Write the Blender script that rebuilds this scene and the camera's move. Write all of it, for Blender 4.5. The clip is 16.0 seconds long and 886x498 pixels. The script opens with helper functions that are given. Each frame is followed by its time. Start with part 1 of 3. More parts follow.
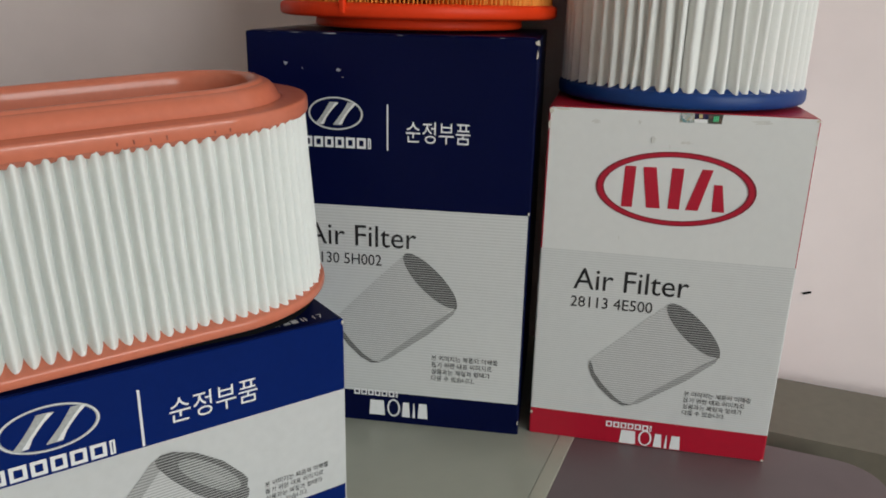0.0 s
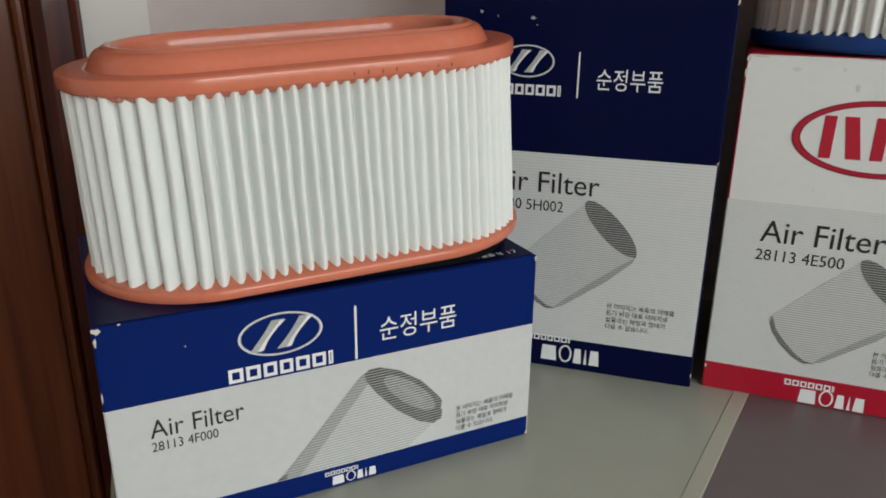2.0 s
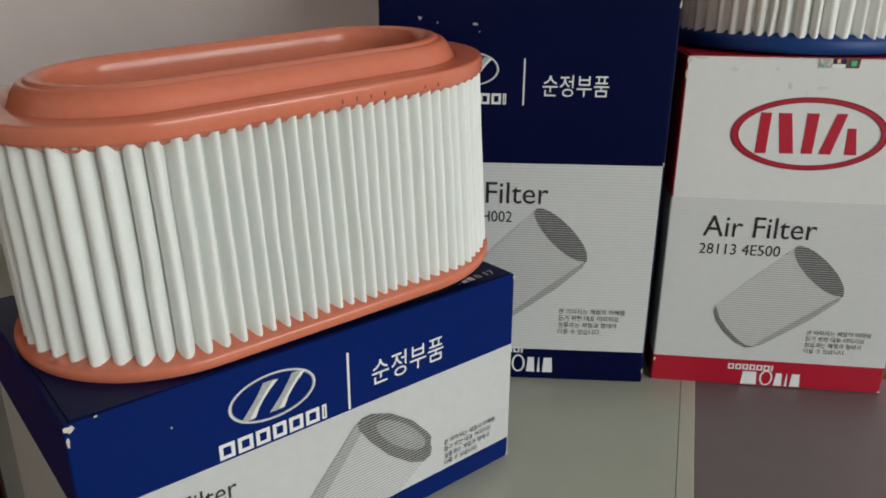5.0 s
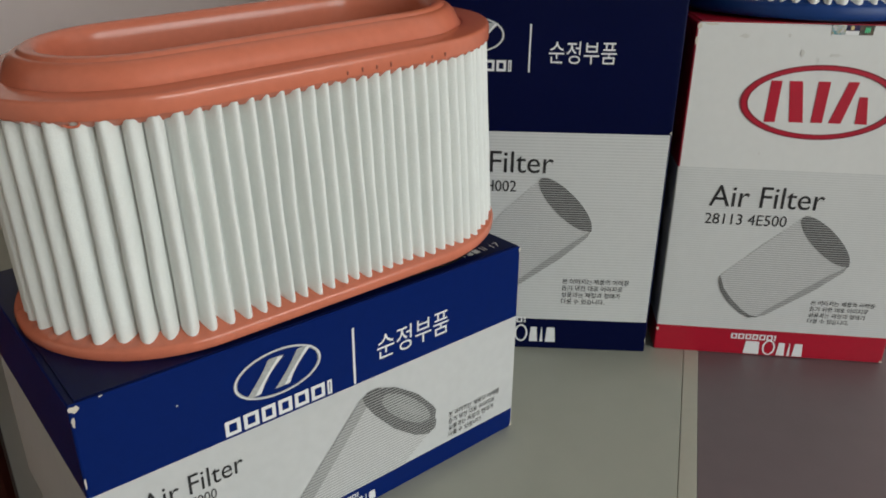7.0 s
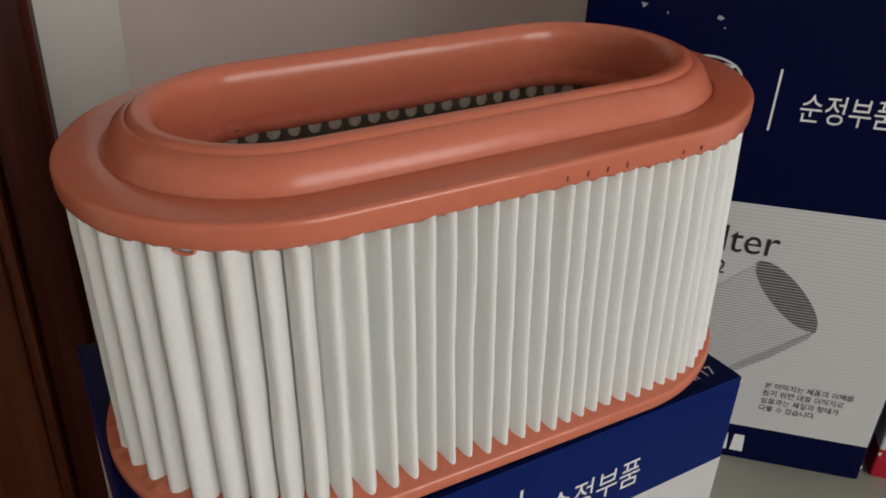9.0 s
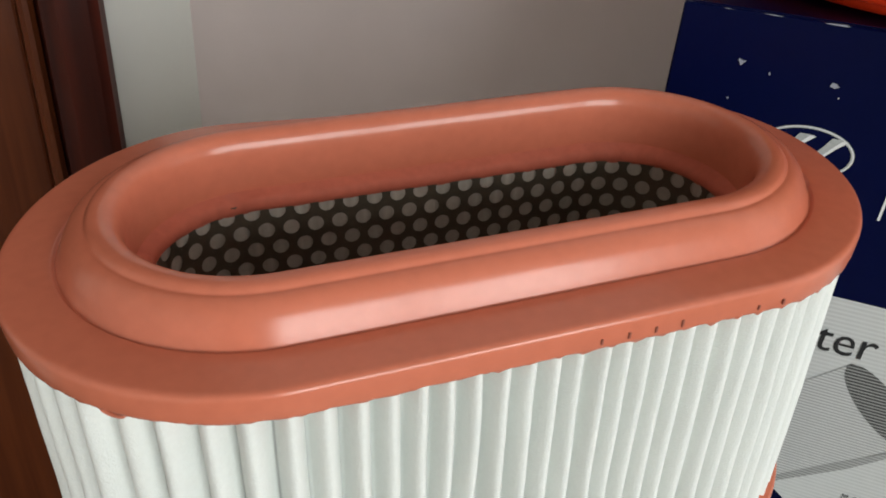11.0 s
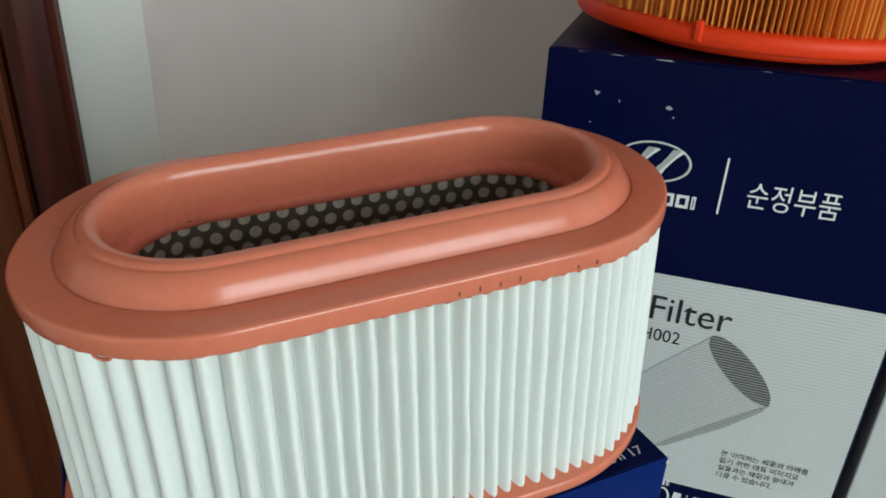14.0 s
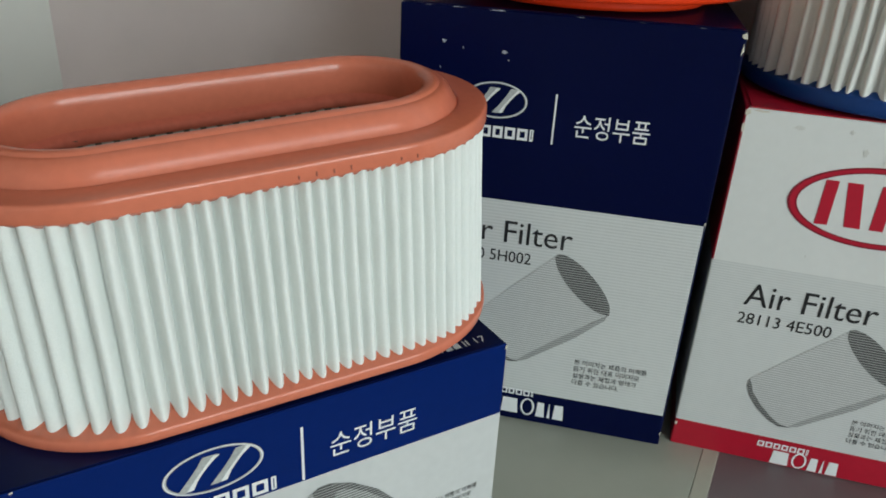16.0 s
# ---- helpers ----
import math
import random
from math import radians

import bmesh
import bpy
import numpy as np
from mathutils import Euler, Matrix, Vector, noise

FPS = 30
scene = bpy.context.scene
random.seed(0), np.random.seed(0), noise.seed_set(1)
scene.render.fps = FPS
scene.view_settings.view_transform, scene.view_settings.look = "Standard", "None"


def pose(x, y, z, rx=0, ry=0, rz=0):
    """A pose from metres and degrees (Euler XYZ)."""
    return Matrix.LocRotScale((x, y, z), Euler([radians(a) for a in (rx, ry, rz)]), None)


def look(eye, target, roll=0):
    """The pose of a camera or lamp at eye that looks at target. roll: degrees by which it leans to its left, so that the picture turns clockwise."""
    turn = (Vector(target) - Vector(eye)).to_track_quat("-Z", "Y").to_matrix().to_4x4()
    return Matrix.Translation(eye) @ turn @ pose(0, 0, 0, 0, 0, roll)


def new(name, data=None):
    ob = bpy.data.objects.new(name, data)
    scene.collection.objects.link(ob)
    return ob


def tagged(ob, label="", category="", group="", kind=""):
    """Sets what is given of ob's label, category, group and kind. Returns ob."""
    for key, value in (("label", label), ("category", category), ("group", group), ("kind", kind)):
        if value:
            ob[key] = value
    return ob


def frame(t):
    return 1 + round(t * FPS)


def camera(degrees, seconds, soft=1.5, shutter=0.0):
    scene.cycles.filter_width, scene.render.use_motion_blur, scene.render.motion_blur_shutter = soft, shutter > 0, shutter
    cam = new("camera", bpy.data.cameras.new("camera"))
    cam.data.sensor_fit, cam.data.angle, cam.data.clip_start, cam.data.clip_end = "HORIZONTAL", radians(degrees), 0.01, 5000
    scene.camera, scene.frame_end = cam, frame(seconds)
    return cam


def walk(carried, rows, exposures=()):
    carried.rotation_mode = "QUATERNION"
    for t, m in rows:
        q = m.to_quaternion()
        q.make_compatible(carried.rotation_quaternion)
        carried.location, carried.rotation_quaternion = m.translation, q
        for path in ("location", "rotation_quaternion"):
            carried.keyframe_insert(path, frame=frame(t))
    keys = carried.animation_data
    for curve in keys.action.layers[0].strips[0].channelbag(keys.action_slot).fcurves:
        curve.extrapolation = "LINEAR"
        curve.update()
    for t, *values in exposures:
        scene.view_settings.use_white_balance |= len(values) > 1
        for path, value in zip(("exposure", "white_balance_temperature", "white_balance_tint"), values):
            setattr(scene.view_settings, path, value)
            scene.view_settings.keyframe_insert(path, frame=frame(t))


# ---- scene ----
cam = camera(59.9, 16.0, soft=1.8)
# seconds, eye, then yaw, pitch and roll in degrees
PATH = [
    (0.0, 0.0576, -0.3555, 1.0446, -35.25, -18.09, 1.27),
    (0.5, 0.0458, -0.3653, 1.0411, -33.33, -18.02, 0.98),
    (1.0, 0.0289, -0.3684, 1.0341, -30.96, -18.25, 1.10),
    (1.5, 0.0160, -0.3640, 1.0289, -27.89, -18.72, 0.83),
    (2.0, 0.0062, -0.3526, 1.0242, -26.29, -19.48, 0.70),
    (2.5, 0.0008, -0.3440, 1.0212, -27.12, -21.10, 1.21),
    (3.0, -0.0083, -0.3335, 1.0176, -31.58, -20.75, 1.61),
    (3.5, -0.0230, -0.3222, 1.0189, -35.35, -20.51, 1.03),
    (4.0, -0.0378, -0.3092, 1.0271, -37.95, -20.31, 0.55),
    (4.2, -0.0404, -0.3022, 1.0301, -38.47, -20.15, 0.38),
    (6.3, -0.0476, -0.2652, 1.0421, -41.12, -22.22, 1.01),
    (6.5, -0.0456, -0.2689, 1.0427, -40.41, -22.80, 0.68),
    (7.0, -0.0446, -0.2698, 1.0414, -40.30, -23.61, 0.53),
    (7.5, -0.0300, -0.2600, 1.0449, -37.64, -24.07, 0.16),
    (8.0, -0.0225, -0.2460, 1.0609, -33.78, -23.87, -0.08),
    (8.5, -0.0143, -0.2037, 1.0686, -32.05, -25.62, 1.65),
    (9.0, -0.0050, -0.1569, 1.0633, -31.37, -27.49, 2.67),
    (9.2, -0.0013, -0.1448, 1.0635, -31.06, -27.79, 3.20),
    (11.3, 0.0407, -0.1096, 1.0884, -24.32, -31.18, 4.53),
    (11.5, 0.0390, -0.1080, 1.0877, -24.70, -30.37, 4.54),
    (12.0, 0.0370, -0.1060, 1.0896, -25.25, -29.20, 4.99),
    (12.5, 0.0358, -0.1116, 1.0966, -24.53, -29.14, 4.56),
    (13.0, 0.0370, -0.1305, 1.1020, -23.78, -29.67, 3.55),
    (13.5, 0.0298, -0.1555, 1.0998, -26.14, -27.91, 3.10),
    (14.0, 0.0326, -0.1826, 1.1048, -26.92, -27.42, 2.67),
    (14.5, 0.0327, -0.1996, 1.0997, -29.91, -26.84, 2.93),
    (15.0, 0.0347, -0.2193, 1.0985, -30.53, -26.55, 2.70),
    (15.5, 0.0348, -0.2425, 1.0977, -31.60, -26.71, 3.16),
    (16.0, 0.0348, -0.2633, 1.0890, -31.94, -26.18, 3.12),
]
EXPOSURES = [(0.0, -0.18, 6500, 11), (4.0, -0.10, 6500, 10), (6.5, -0.20, 6500, 10), (7.5, -0.20, 6500, 11), (9.0, -0.40, 6800, 17), (11.5, 0.34, 6400, 9), (12.5, 0.45, 6300, 8), (13.5, 0.32, 6050, 1), (14.5, 0.0, 5950, 0), (16.0, -0.06, 6100, 3)]
walk(cam, [(t, pose(x, y, z, 90 + pitch, 0, yaw) @ pose(0, 0, 0, 0, 0, roll)) for t, x, y, z, yaw, pitch, roll in PATH], EXPOSURES)

# ---- light: an overcast day through one window behind the camera ----
world = bpy.data.worlds.new("sky")
scene.world = world
world.use_nodes = True
wn = world.node_tree.nodes
sky = wn.new("ShaderNodeTexSky")
sky.sky_type, sky.sun_disc = "NISHITA", False
sky.sun_elevation, sky.sun_rotation = radians(40), radians(150)
world.node_tree.links.new(sky.outputs[0], wn["Background"].inputs[0])
wn["Background"].inputs[1].default_value = 0.10

WINDOWS = ((-0.35, 1.45, 0.80, 2.36),)  # x from, x to, z from, z to, in the wall behind the camera
for (wx0, wx1, wz0, wz1), watts in zip(WINDOWS, (63.0,)):
    day = bpy.data.lights.new("window_daylight", "AREA")
    day.shape, day.size, day.size_y = "RECTANGLE", wx1 - wx0 - 0.04, wz1 - wz0 - 0.04
    day.energy, day.color = watts, (0.945, 1.0, 0.975)
    new("window_daylight", day).matrix_world = look(((wx0 + wx1) / 2, -2.732, (wz0 + wz1) / 2), ((wx0 + wx1) / 2, 0.0, (wz0 + wz1) / 2))


# ---- materials ----
def material(name, colour, rough=0.6, metal=0.0, spread=0.06, scale=40.0, bump=0.0, bump_scale=300.0, coat=0.0, sheen=0.0, spec=0.5):
    """A plain surface with two scales of variation in colour and a fine relief."""
    m = bpy.data.materials.new(name)
    m.use_nodes = True
    n, l = m.node_tree.nodes, m.node_tree.links
    b = n["Principled BSDF"]
    b.inputs["Roughness"].default_value, b.inputs["Metallic"].default_value = rough, metal
    b.inputs["Specular IOR Level"].default_value = spec
    b.inputs["Coat Weight"].default_value, b.inputs["Sheen Weight"].default_value = coat, sheen
    tc = n.new("ShaderNodeTexCoord")
    big, fine = n.new("ShaderNodeTexNoise"), n.new("ShaderNodeTexNoise")
    big.inputs["Scale"].default_value, fine.inputs["Scale"].default_value = scale * 0.25, scale * 4
    big.inputs["Detail"].default_value = fine.inputs["Detail"].default_value = 4
    add = n.new("ShaderNodeMath")
    add.operation = "ADD"
    for k, tex in enumerate((big, fine)):
        l.new(tc.outputs["Object"], tex.inputs["Vector"])
        l.new(tex.outputs["Fac"], add.inputs[k])
    ramp = n.new("ShaderNodeMapRange")
    ramp.inputs["From Min"].default_value, ramp.inputs["From Max"].default_value = 0.6, 1.4
    ramp.inputs["To Min"].default_value, ramp.inputs["To Max"].default_value = 1 - spread, 1 + spread
    l.new(add.outputs[0], ramp.inputs["Value"])
    mul = n.new("ShaderNodeVectorMath")
    mul.operation = "SCALE"
    mul.inputs[0].default_value = colour
    l.new(ramp.outputs[0], mul.inputs["Scale"])
    l.new(mul.outputs[0], b.inputs["Base Color"])
    if bump:
        grain = n.new("ShaderNodeTexNoise")
        grain.inputs["Scale"].default_value, grain.inputs["Detail"].default_value = bump_scale, 6
        l.new(tc.outputs["Object"], grain.inputs["Vector"])
        bp = n.new("ShaderNodeBump")
        bp.inputs["Strength"].default_value, bp.inputs["Distance"].default_value = bump, 0.001
        l.new(grain.outputs["Fac"], bp.inputs["Height"])
        l.new(bp.outputs[0], b.inputs["Normal"])
    return m


def lined(name, a, b_col, pitch, share=0.5, rough=0.45, axis=2, soft=0.15):
    """Card printed with level lines of two inks, pitch apart."""
    m = material(name, a, rough)
    n, l = m.node_tree.nodes, m.node_tree.links
    b = n["Principled BSDF"]
    tc = n.new("ShaderNodeTexCoord")
    sep = n.new("ShaderNodeSeparateXYZ")
    l.new(tc.outputs["Object"], sep.inputs[0])
    div = n.new("ShaderNodeMath")
    div.operation, div.inputs[1].default_value = "MULTIPLY", 2 * math.pi / pitch
    l.new(sep.outputs[axis], div.inputs[0])
    sine = n.new("ShaderNodeMath")
    sine.operation = "SINE"
    l.new(div.outputs[0], sine.inputs[0])
    ramp = n.new("ShaderNodeMapRange")
    ramp.interpolation_type = "SMOOTHSTEP"
    mid = math.cos(math.pi * share)
    ramp.inputs["From Min"].default_value, ramp.inputs["From Max"].default_value = mid - soft * 3, mid + soft * 3
    l.new(sine.outputs[0], ramp.inputs["Value"])
    mix = n.new("ShaderNodeMix")
    mix.data_type = "RGBA"
    l.new(ramp.outputs[0], mix.inputs["Factor"])
    old = b.inputs["Base Color"].links[0].from_socket
    l.new(old, mix.inputs["A"])
    mix.inputs["B"].default_value = (*b_col, 1)
    l.new(mix.outputs["Result"], b.inputs["Base Color"])
    return m


def wooden(name, dark, light):
    """Dark varnished wood with upright grain."""
    m = material(name, dark, 0.36, coat=0.06, spec=0.25)
    n, l = m.node_tree.nodes, m.node_tree.links
    b = n["Principled BSDF"]
    tc, mp = n.new("ShaderNodeTexCoord"), n.new("ShaderNodeMapping")
    mp.inputs["Scale"].default_value = (55, 55, 2.2)
    l.new(tc.outputs["Object"], mp.inputs[0])
    g = n.new("ShaderNodeTexNoise")
    g.inputs["Scale"].default_value, g.inputs["Detail"].default_value, g.inputs["Distortion"].default_value = 1.0, 7, 0.6
    l.new(mp.outputs[0], g.inputs["Vector"])
    r = n.new("ShaderNodeValToRGB")
    r.color_ramp.elements[0].position, r.color_ramp.elements[1].position = 0.32, 0.72
    r.color_ramp.elements[0].color, r.color_ramp.elements[1].color = (*dark, 1), (*light, 1)
    l.new(g.outputs["Fac"], r.inputs[0])
    l.new(r.outputs[0], b.inputs["Base Color"])
    bp = n.new("ShaderNodeBump")
    bp.inputs["Strength"].default_value, bp.inputs["Distance"].default_value = 0.15, 0.001
    l.new(g.outputs["Fac"], bp.inputs["Height"])
    l.new(bp.outputs[0], b.inputs["Normal"])
    return m


def speckled(name, colours, scale, rough=0.25, metal=0.6):
    """Foil whose patches change colour."""
    m = material(name, colours[0], rough, metal)
    n, l = m.node_tree.nodes, m.node_tree.links
    tc, v = n.new("ShaderNodeTexCoord"), n.new("ShaderNodeTexVoronoi")
    v.inputs["Scale"].default_value = scale
    l.new(tc.outputs["Object"], v.inputs["Vector"])
    sep = n.new("ShaderNodeSeparateColor")
    l.new(v.outputs["Color"], sep.inputs[0])
    r = n.new("ShaderNodeValToRGB")
    r.color_ramp.interpolation = "CONSTANT"
    for k, c in enumerate(colours):
        e = r.color_ramp.elements[k] if k < 2 else r.color_ramp.elements.new(k / len(colours))
        e.position, e.color = k / len(colours), (*c, 1)
    l.new(sep.outputs[0], r.inputs[0])
    l.new(r.outputs[0], n["Principled BSDF"].inputs["Base Color"])
    return m


SALMON = material("salmon_polyurethane", (0.64, 0.184, 0.107), 0.23, spread=0.06, scale=60, bump=0.11, bump_scale=90, coat=0.05, spec=0.46)
SALMON_DULL = material("matt_salmon_glue", (0.56, 0.14, 0.085), 0.62, spread=0.10, scale=90, bump=0.05, bump_scale=900, spec=0.25)
GLUE_CRACK = material("dark_salmon_crack", (0.28, 0.075, 0.046), 0.7, spread=0.2, scale=400)
FLEECE = material("white_filter_fleece", (0.82, 0.84, 0.81), 0.95, spread=0.03, scale=200, bump=0.35, bump_scale=1600, sheen=0.15)
PAPER_FLEECE = material("white_filter_paper", (0.80, 0.80, 0.77), 0.85, spread=0.03, scale=200, bump=0.12, bump_scale=1500)
ORANGE = material("orange_polyurethane", (0.80, 0.045, 0.005), 0.5, spec=0.3, spread=0.06, scale=60, bump=0.05, bump_scale=900)
AMBER = material("amber_filter_paper", (0.78, 0.27, 0.035), 0.8, spread=0.08, scale=120, bump=0.1, bump_scale=1200)
BLUE_RUBBER = material("blue_polyurethane", (0.006, 0.042, 0.19), 0.45, spec=0.3, spread=0.08, scale=60, bump=0.06, bump_scale=900)
SCREEN = material("dark_perforated_steel", (0.100, 0.080, 0.056), 0.5, 0.3, spread=0.2, scale=120)
INNER_PAPER = material("grey_inner_paper", (0.42, 0.375, 0.315), 0.9, spread=0.12, scale=150)
BLUE = material("blue_printed_card", (0.0022, 0.0150, 0.122), 0.36, spread=0.07, scale=50, bump=0.02, bump_scale=500, spec=0.08)
NAVY = material("navy_printed_card", (0.0016, 0.0036, 0.033), 0.32, spread=0.10, scale=50, bump=0.02, bump_scale=500, spec=0.09)
# a darker, less saturated BLUE, only for the low carton's top
NAVY_BLUE = material("dark_blue_card_top", (0.0020, 0.0062, 0.052), 0.40, spread=0.12, scale=50, bump=0.02, bump_scale=500, spec=0.12)
WHITE_CARD = material("white_printed_card", (0.70, 0.70, 0.685), 0.42, spread=0.03, scale=40, bump=0.03, bump_scale=500)
DULL_CARD = material("dull_white_printed_card", (0.58, 0.585, 0.58), 0.45, spread=0.05, scale=40, bump=0.03, bump_scale=500)
RED = material("red_printed_card", (0.42, 0.006, 0.025), 0.35, spread=0.07, scale=50, bump=0.03, bump_scale=500)
CARD_LINES = lined("grey_card_with_fine_lines", (0.565, 0.57, 0.56), (0.635, 0.64, 0.63), 0.0021, 0.5, soft=0.2)
CARD_LINES_FINE = lined("light_card_with_fine_lines", (0.575, 0.58, 0.57), (0.65, 0.655, 0.645), 0.00165, 0.5, soft=0.2)
INK_BLACK = material("black_ink", (0.02, 0.02, 0.022), 0.4)
INK_WHITE = material("white_ink", (0.80, 0.80, 0.80), 0.4)
INK_SILVER = material("silver_ink", (0.42, 0.43, 0.42), 0.35, spread=0.25, scale=160)
INK_RED = material("red_ink", (0.45, 0.008, 0.03), 0.35, spread=0.08)
INK_DARK_RED = material("dark_red_ink", (0.22, 0.006, 0.022), 0.35, spread=0.15)
PRINT_BODY = lined("printed_pale_halftone", (0.60, 0.60, 0.59), (0.36, 0.36, 0.355), 0.00165, 0.42, soft=0.2)
PRINT_CAP = lined("printed_dark_halftone", (0.38, 0.38, 0.37), (0.055, 0.055, 0.055), 0.00165, 0.64, soft=0.15)
PRINT_CORE = lined("printed_grey_halftone", (0.48, 0.49, 0.47), (0.13, 0.13, 0.13), 0.00165, 0.5, soft=0.15)
PRINT_SHADE = lined("printed_shadow_halftone", (0.44, 0.44, 0.43), (0.25, 0.25, 0.245), 0.00165, 0.5, soft=0.15)
SCUFF = material("bare_worn_card", (0.62, 0.57, 0.48), 0.9, spread=0.2, scale=400)
DULL_SCUFF = material("dull_worn_print", (0.34, 0.35, 0.40), 0.6, spread=0.3, scale=500)
STAIN = material("grey_smudge", (0.62, 0.61, 0.58), 0.6, spread=0.12, scale=300)
FOIL = speckled("hologram_foil", [(0.55, 0.66, 0.68), (0.75, 0.78, 0.75), (0.16, 0.40, 0.46), (0.62, 0.60, 0.42), (0.82, 0.83, 0.85)], 900)
FOIL_DARK = speckled("dark_hologram_foil", [(0.03, 0.04, 0.12), (0.05, 0.05, 0.10), (0.10, 0.06, 0.14)], 500)
FOIL_BROWN = speckled("brown_hologram_foil", [(0.16, 0.12, 0.10), (0.22, 0.16, 0.13), (0.12, 0.13, 0.11)], 500)
INK_GREEN = material("green_ink", (0.08, 0.55, 0.25), 0.4)
INK_GOLD = material("gold_ink", (0.62, 0.50, 0.22), 0.4)
LAMINATE = material("grey_green_laminate", (0.405, 0.415, 0.345), 0.28, spread=0.04, scale=12, bump=0.02, bump_scale=400)
TRIM = material("cream_edge_band", (0.46, 0.45, 0.37), 0.35, spread=0.05)
MAUVE = material("mauve_grey_laminate", (0.158, 0.120, 0.127), 0.40, spread=0.06, scale=14, bump=0.03, bump_scale=400)
SLAB = material("beige_sill_stone", (0.165, 0.150, 0.115), 0.5, spread=0.10, scale=30)
PLASTER = material("greyish_pink_wall_paint", (0.87, 0.757, 0.745), 0.85, spread=0.035, scale=6, bump=0.12, bump_scale=90)
PLASTER_LIGHT = material("off_white_wall_paint", (0.74, 0.72, 0.67), 0.8, spread=0.03, scale=6, bump=0.1, bump_scale=90)
WOOD = wooden("dark_red_varnished_wood", (0.024, 0.0036, 0.0026), (0.085, 0.014, 0.0070))
DOOR_WOOD = wooden("brown_varnished_wood", (0.080, 0.0185, 0.0062), (0.165, 0.042, 0.0135))
FLOOR_WOOD = wooden("brown_floor_boards", (0.10, 0.05, 0.025), (0.22, 0.12, 0.06))
CEILING = material("white_ceiling_paint", (0.36, 0.35, 0.33), 0.9, spread=0.02)
RUBBER = material("black_rubber", (0.004, 0.004, 0.005), 0.8, spread=0.15, spec=0.08)
FRAME_WHITE = material("white_window_plastic", (0.78, 0.78, 0.77), 0.4)


# ---- building helpers ----
def part(name, bm, mat, parent=None, label="", smooth=False, m=None):
    """Links a bmesh as one mesh object under a thing or a part."""
    bmesh.ops.recalc_face_normals(bm, faces=bm.faces)
    me = bpy.data.meshes.new(name)
    bm.to_mesh(me)
    bm.free()
    for x in mat if isinstance(mat, (list, tuple)) else (mat,):
        me.materials.append(x)
    if smooth:
        me.polygons.foreach_set("use_smooth", [True] * len(me.polygons))
        me.update()
    ob = new(name, me)
    if parent is not None:
        ob.parent = parent
    if m is not None:
        ob.matrix_basis = m
    if label:
        ob["label"] = label
    return ob


def thing(name, m, label, category, group="", kind=""):
    ob = new(name)
    ob.empty_display_size = 0.02
    ob.matrix_basis = m
    return tagged(ob, label, category, group, kind)


def loft(rings, cap_start=False, cap_end=False, closed=True, bm=None, mats=None):
    """A skin over rings of equally many points. mats(k, j): the material slot of a face."""
    bm = bm or bmesh.new()
    vs = [[bm.verts.new(p) for p in ring] for ring in rings]
    n = len(rings[0])
    for k in range(len(vs) - 1):
        for j in range(n if closed else n - 1):
            f = bm.faces.new((vs[k][j], vs[k][(j + 1) % n], vs[k + 1][(j + 1) % n], vs[k + 1][j]))
            if mats:
                f.material_index = mats(k, j)
    if cap_start:
        bm.faces.new(vs[0][::-1])
    if cap_end:
        bm.faces.new(vs[-1])
    return bm


def block(x0, y0, z0, x1, y1, z1, bevel=0.0, bm=None):
    """A box with softened edges."""
    bm = bm or bmesh.new()
    r = bmesh.ops.create_cube(bm, size=1.0)
    bmesh.ops.scale(bm, vec=(x1 - x0, y1 - y0, z1 - z0), verts=r["verts"])
    bmesh.ops.translate(bm, vec=((x0 + x1) / 2, (y0 + y1) / 2, (z0 + z1) / 2), verts=r["verts"])
    if bevel:
        edges = {e for v in r["verts"] for e in v.link_edges}
        bmesh.ops.bevel(bm, geom=list(edges), offset=bevel, segments=2, affect="EDGES", profile=0.5)
    return bm


def prism(points, z0, z1, bevel=0.0):
    """An upright slab over a plan outline."""
    bm = bmesh.new()
    low = [bm.verts.new((x, y, z0)) for x, y in points]
    high = [bm.verts.new((x, y, z1)) for x, y in points]
    n = len(points)
    for j in range(n):
        bm.faces.new((low[j], low[(j + 1) % n], high[(j + 1) % n], high[j]))
    bm.faces.new(low[::-1])
    top = bm.faces.new(high)
    if bevel:
        bmesh.ops.bevel(bm, geom=list(top.edges), offset=bevel, segments=3, affect="EDGES", profile=0.5)
    return bm


def rounded_rect(x0, y0, x1, y1, r, n=6):
    """A plan outline with round corners, counter-clockwise."""
    out = []
    for cx, cy, a0 in ((x1 - r, y0 + r, -90), (x1 - r, y1 - r, 0), (x0 + r, y1 - r, 90), (x0 + r, y0 + r, 180)):
        out += [(cx + r * math.cos(radians(a0 + 90 * k / n)), cy + r * math.sin(radians(a0 + 90 * k / n))) for k in range(n + 1)]
    return out


def track(s, half, r):
    """The point at arc length s round a stadium of that half straight and radius: centre x, and the normal."""
    a, arc = 2 * half, math.pi * r
    s %= 2 * (a + arc)
    if s < a:
        return -half + s, 0.0, -1.0
    if s < a + arc:
        t = -math.pi / 2 + (s - a) / r
        return half, math.cos(t), math.sin(t)
    if s < 2 * a + arc:
        return half - (s - a - arc), 0.0, 1.0
    t = math.pi / 2 + (s - 2 * a - arc) / r
    return -half, math.cos(t), math.sin(t)


def stations(half, r, n):
    total = 4 * half + 2 * math.pi * r
    return [track(total * k / n, half, r) for k in range(n)]


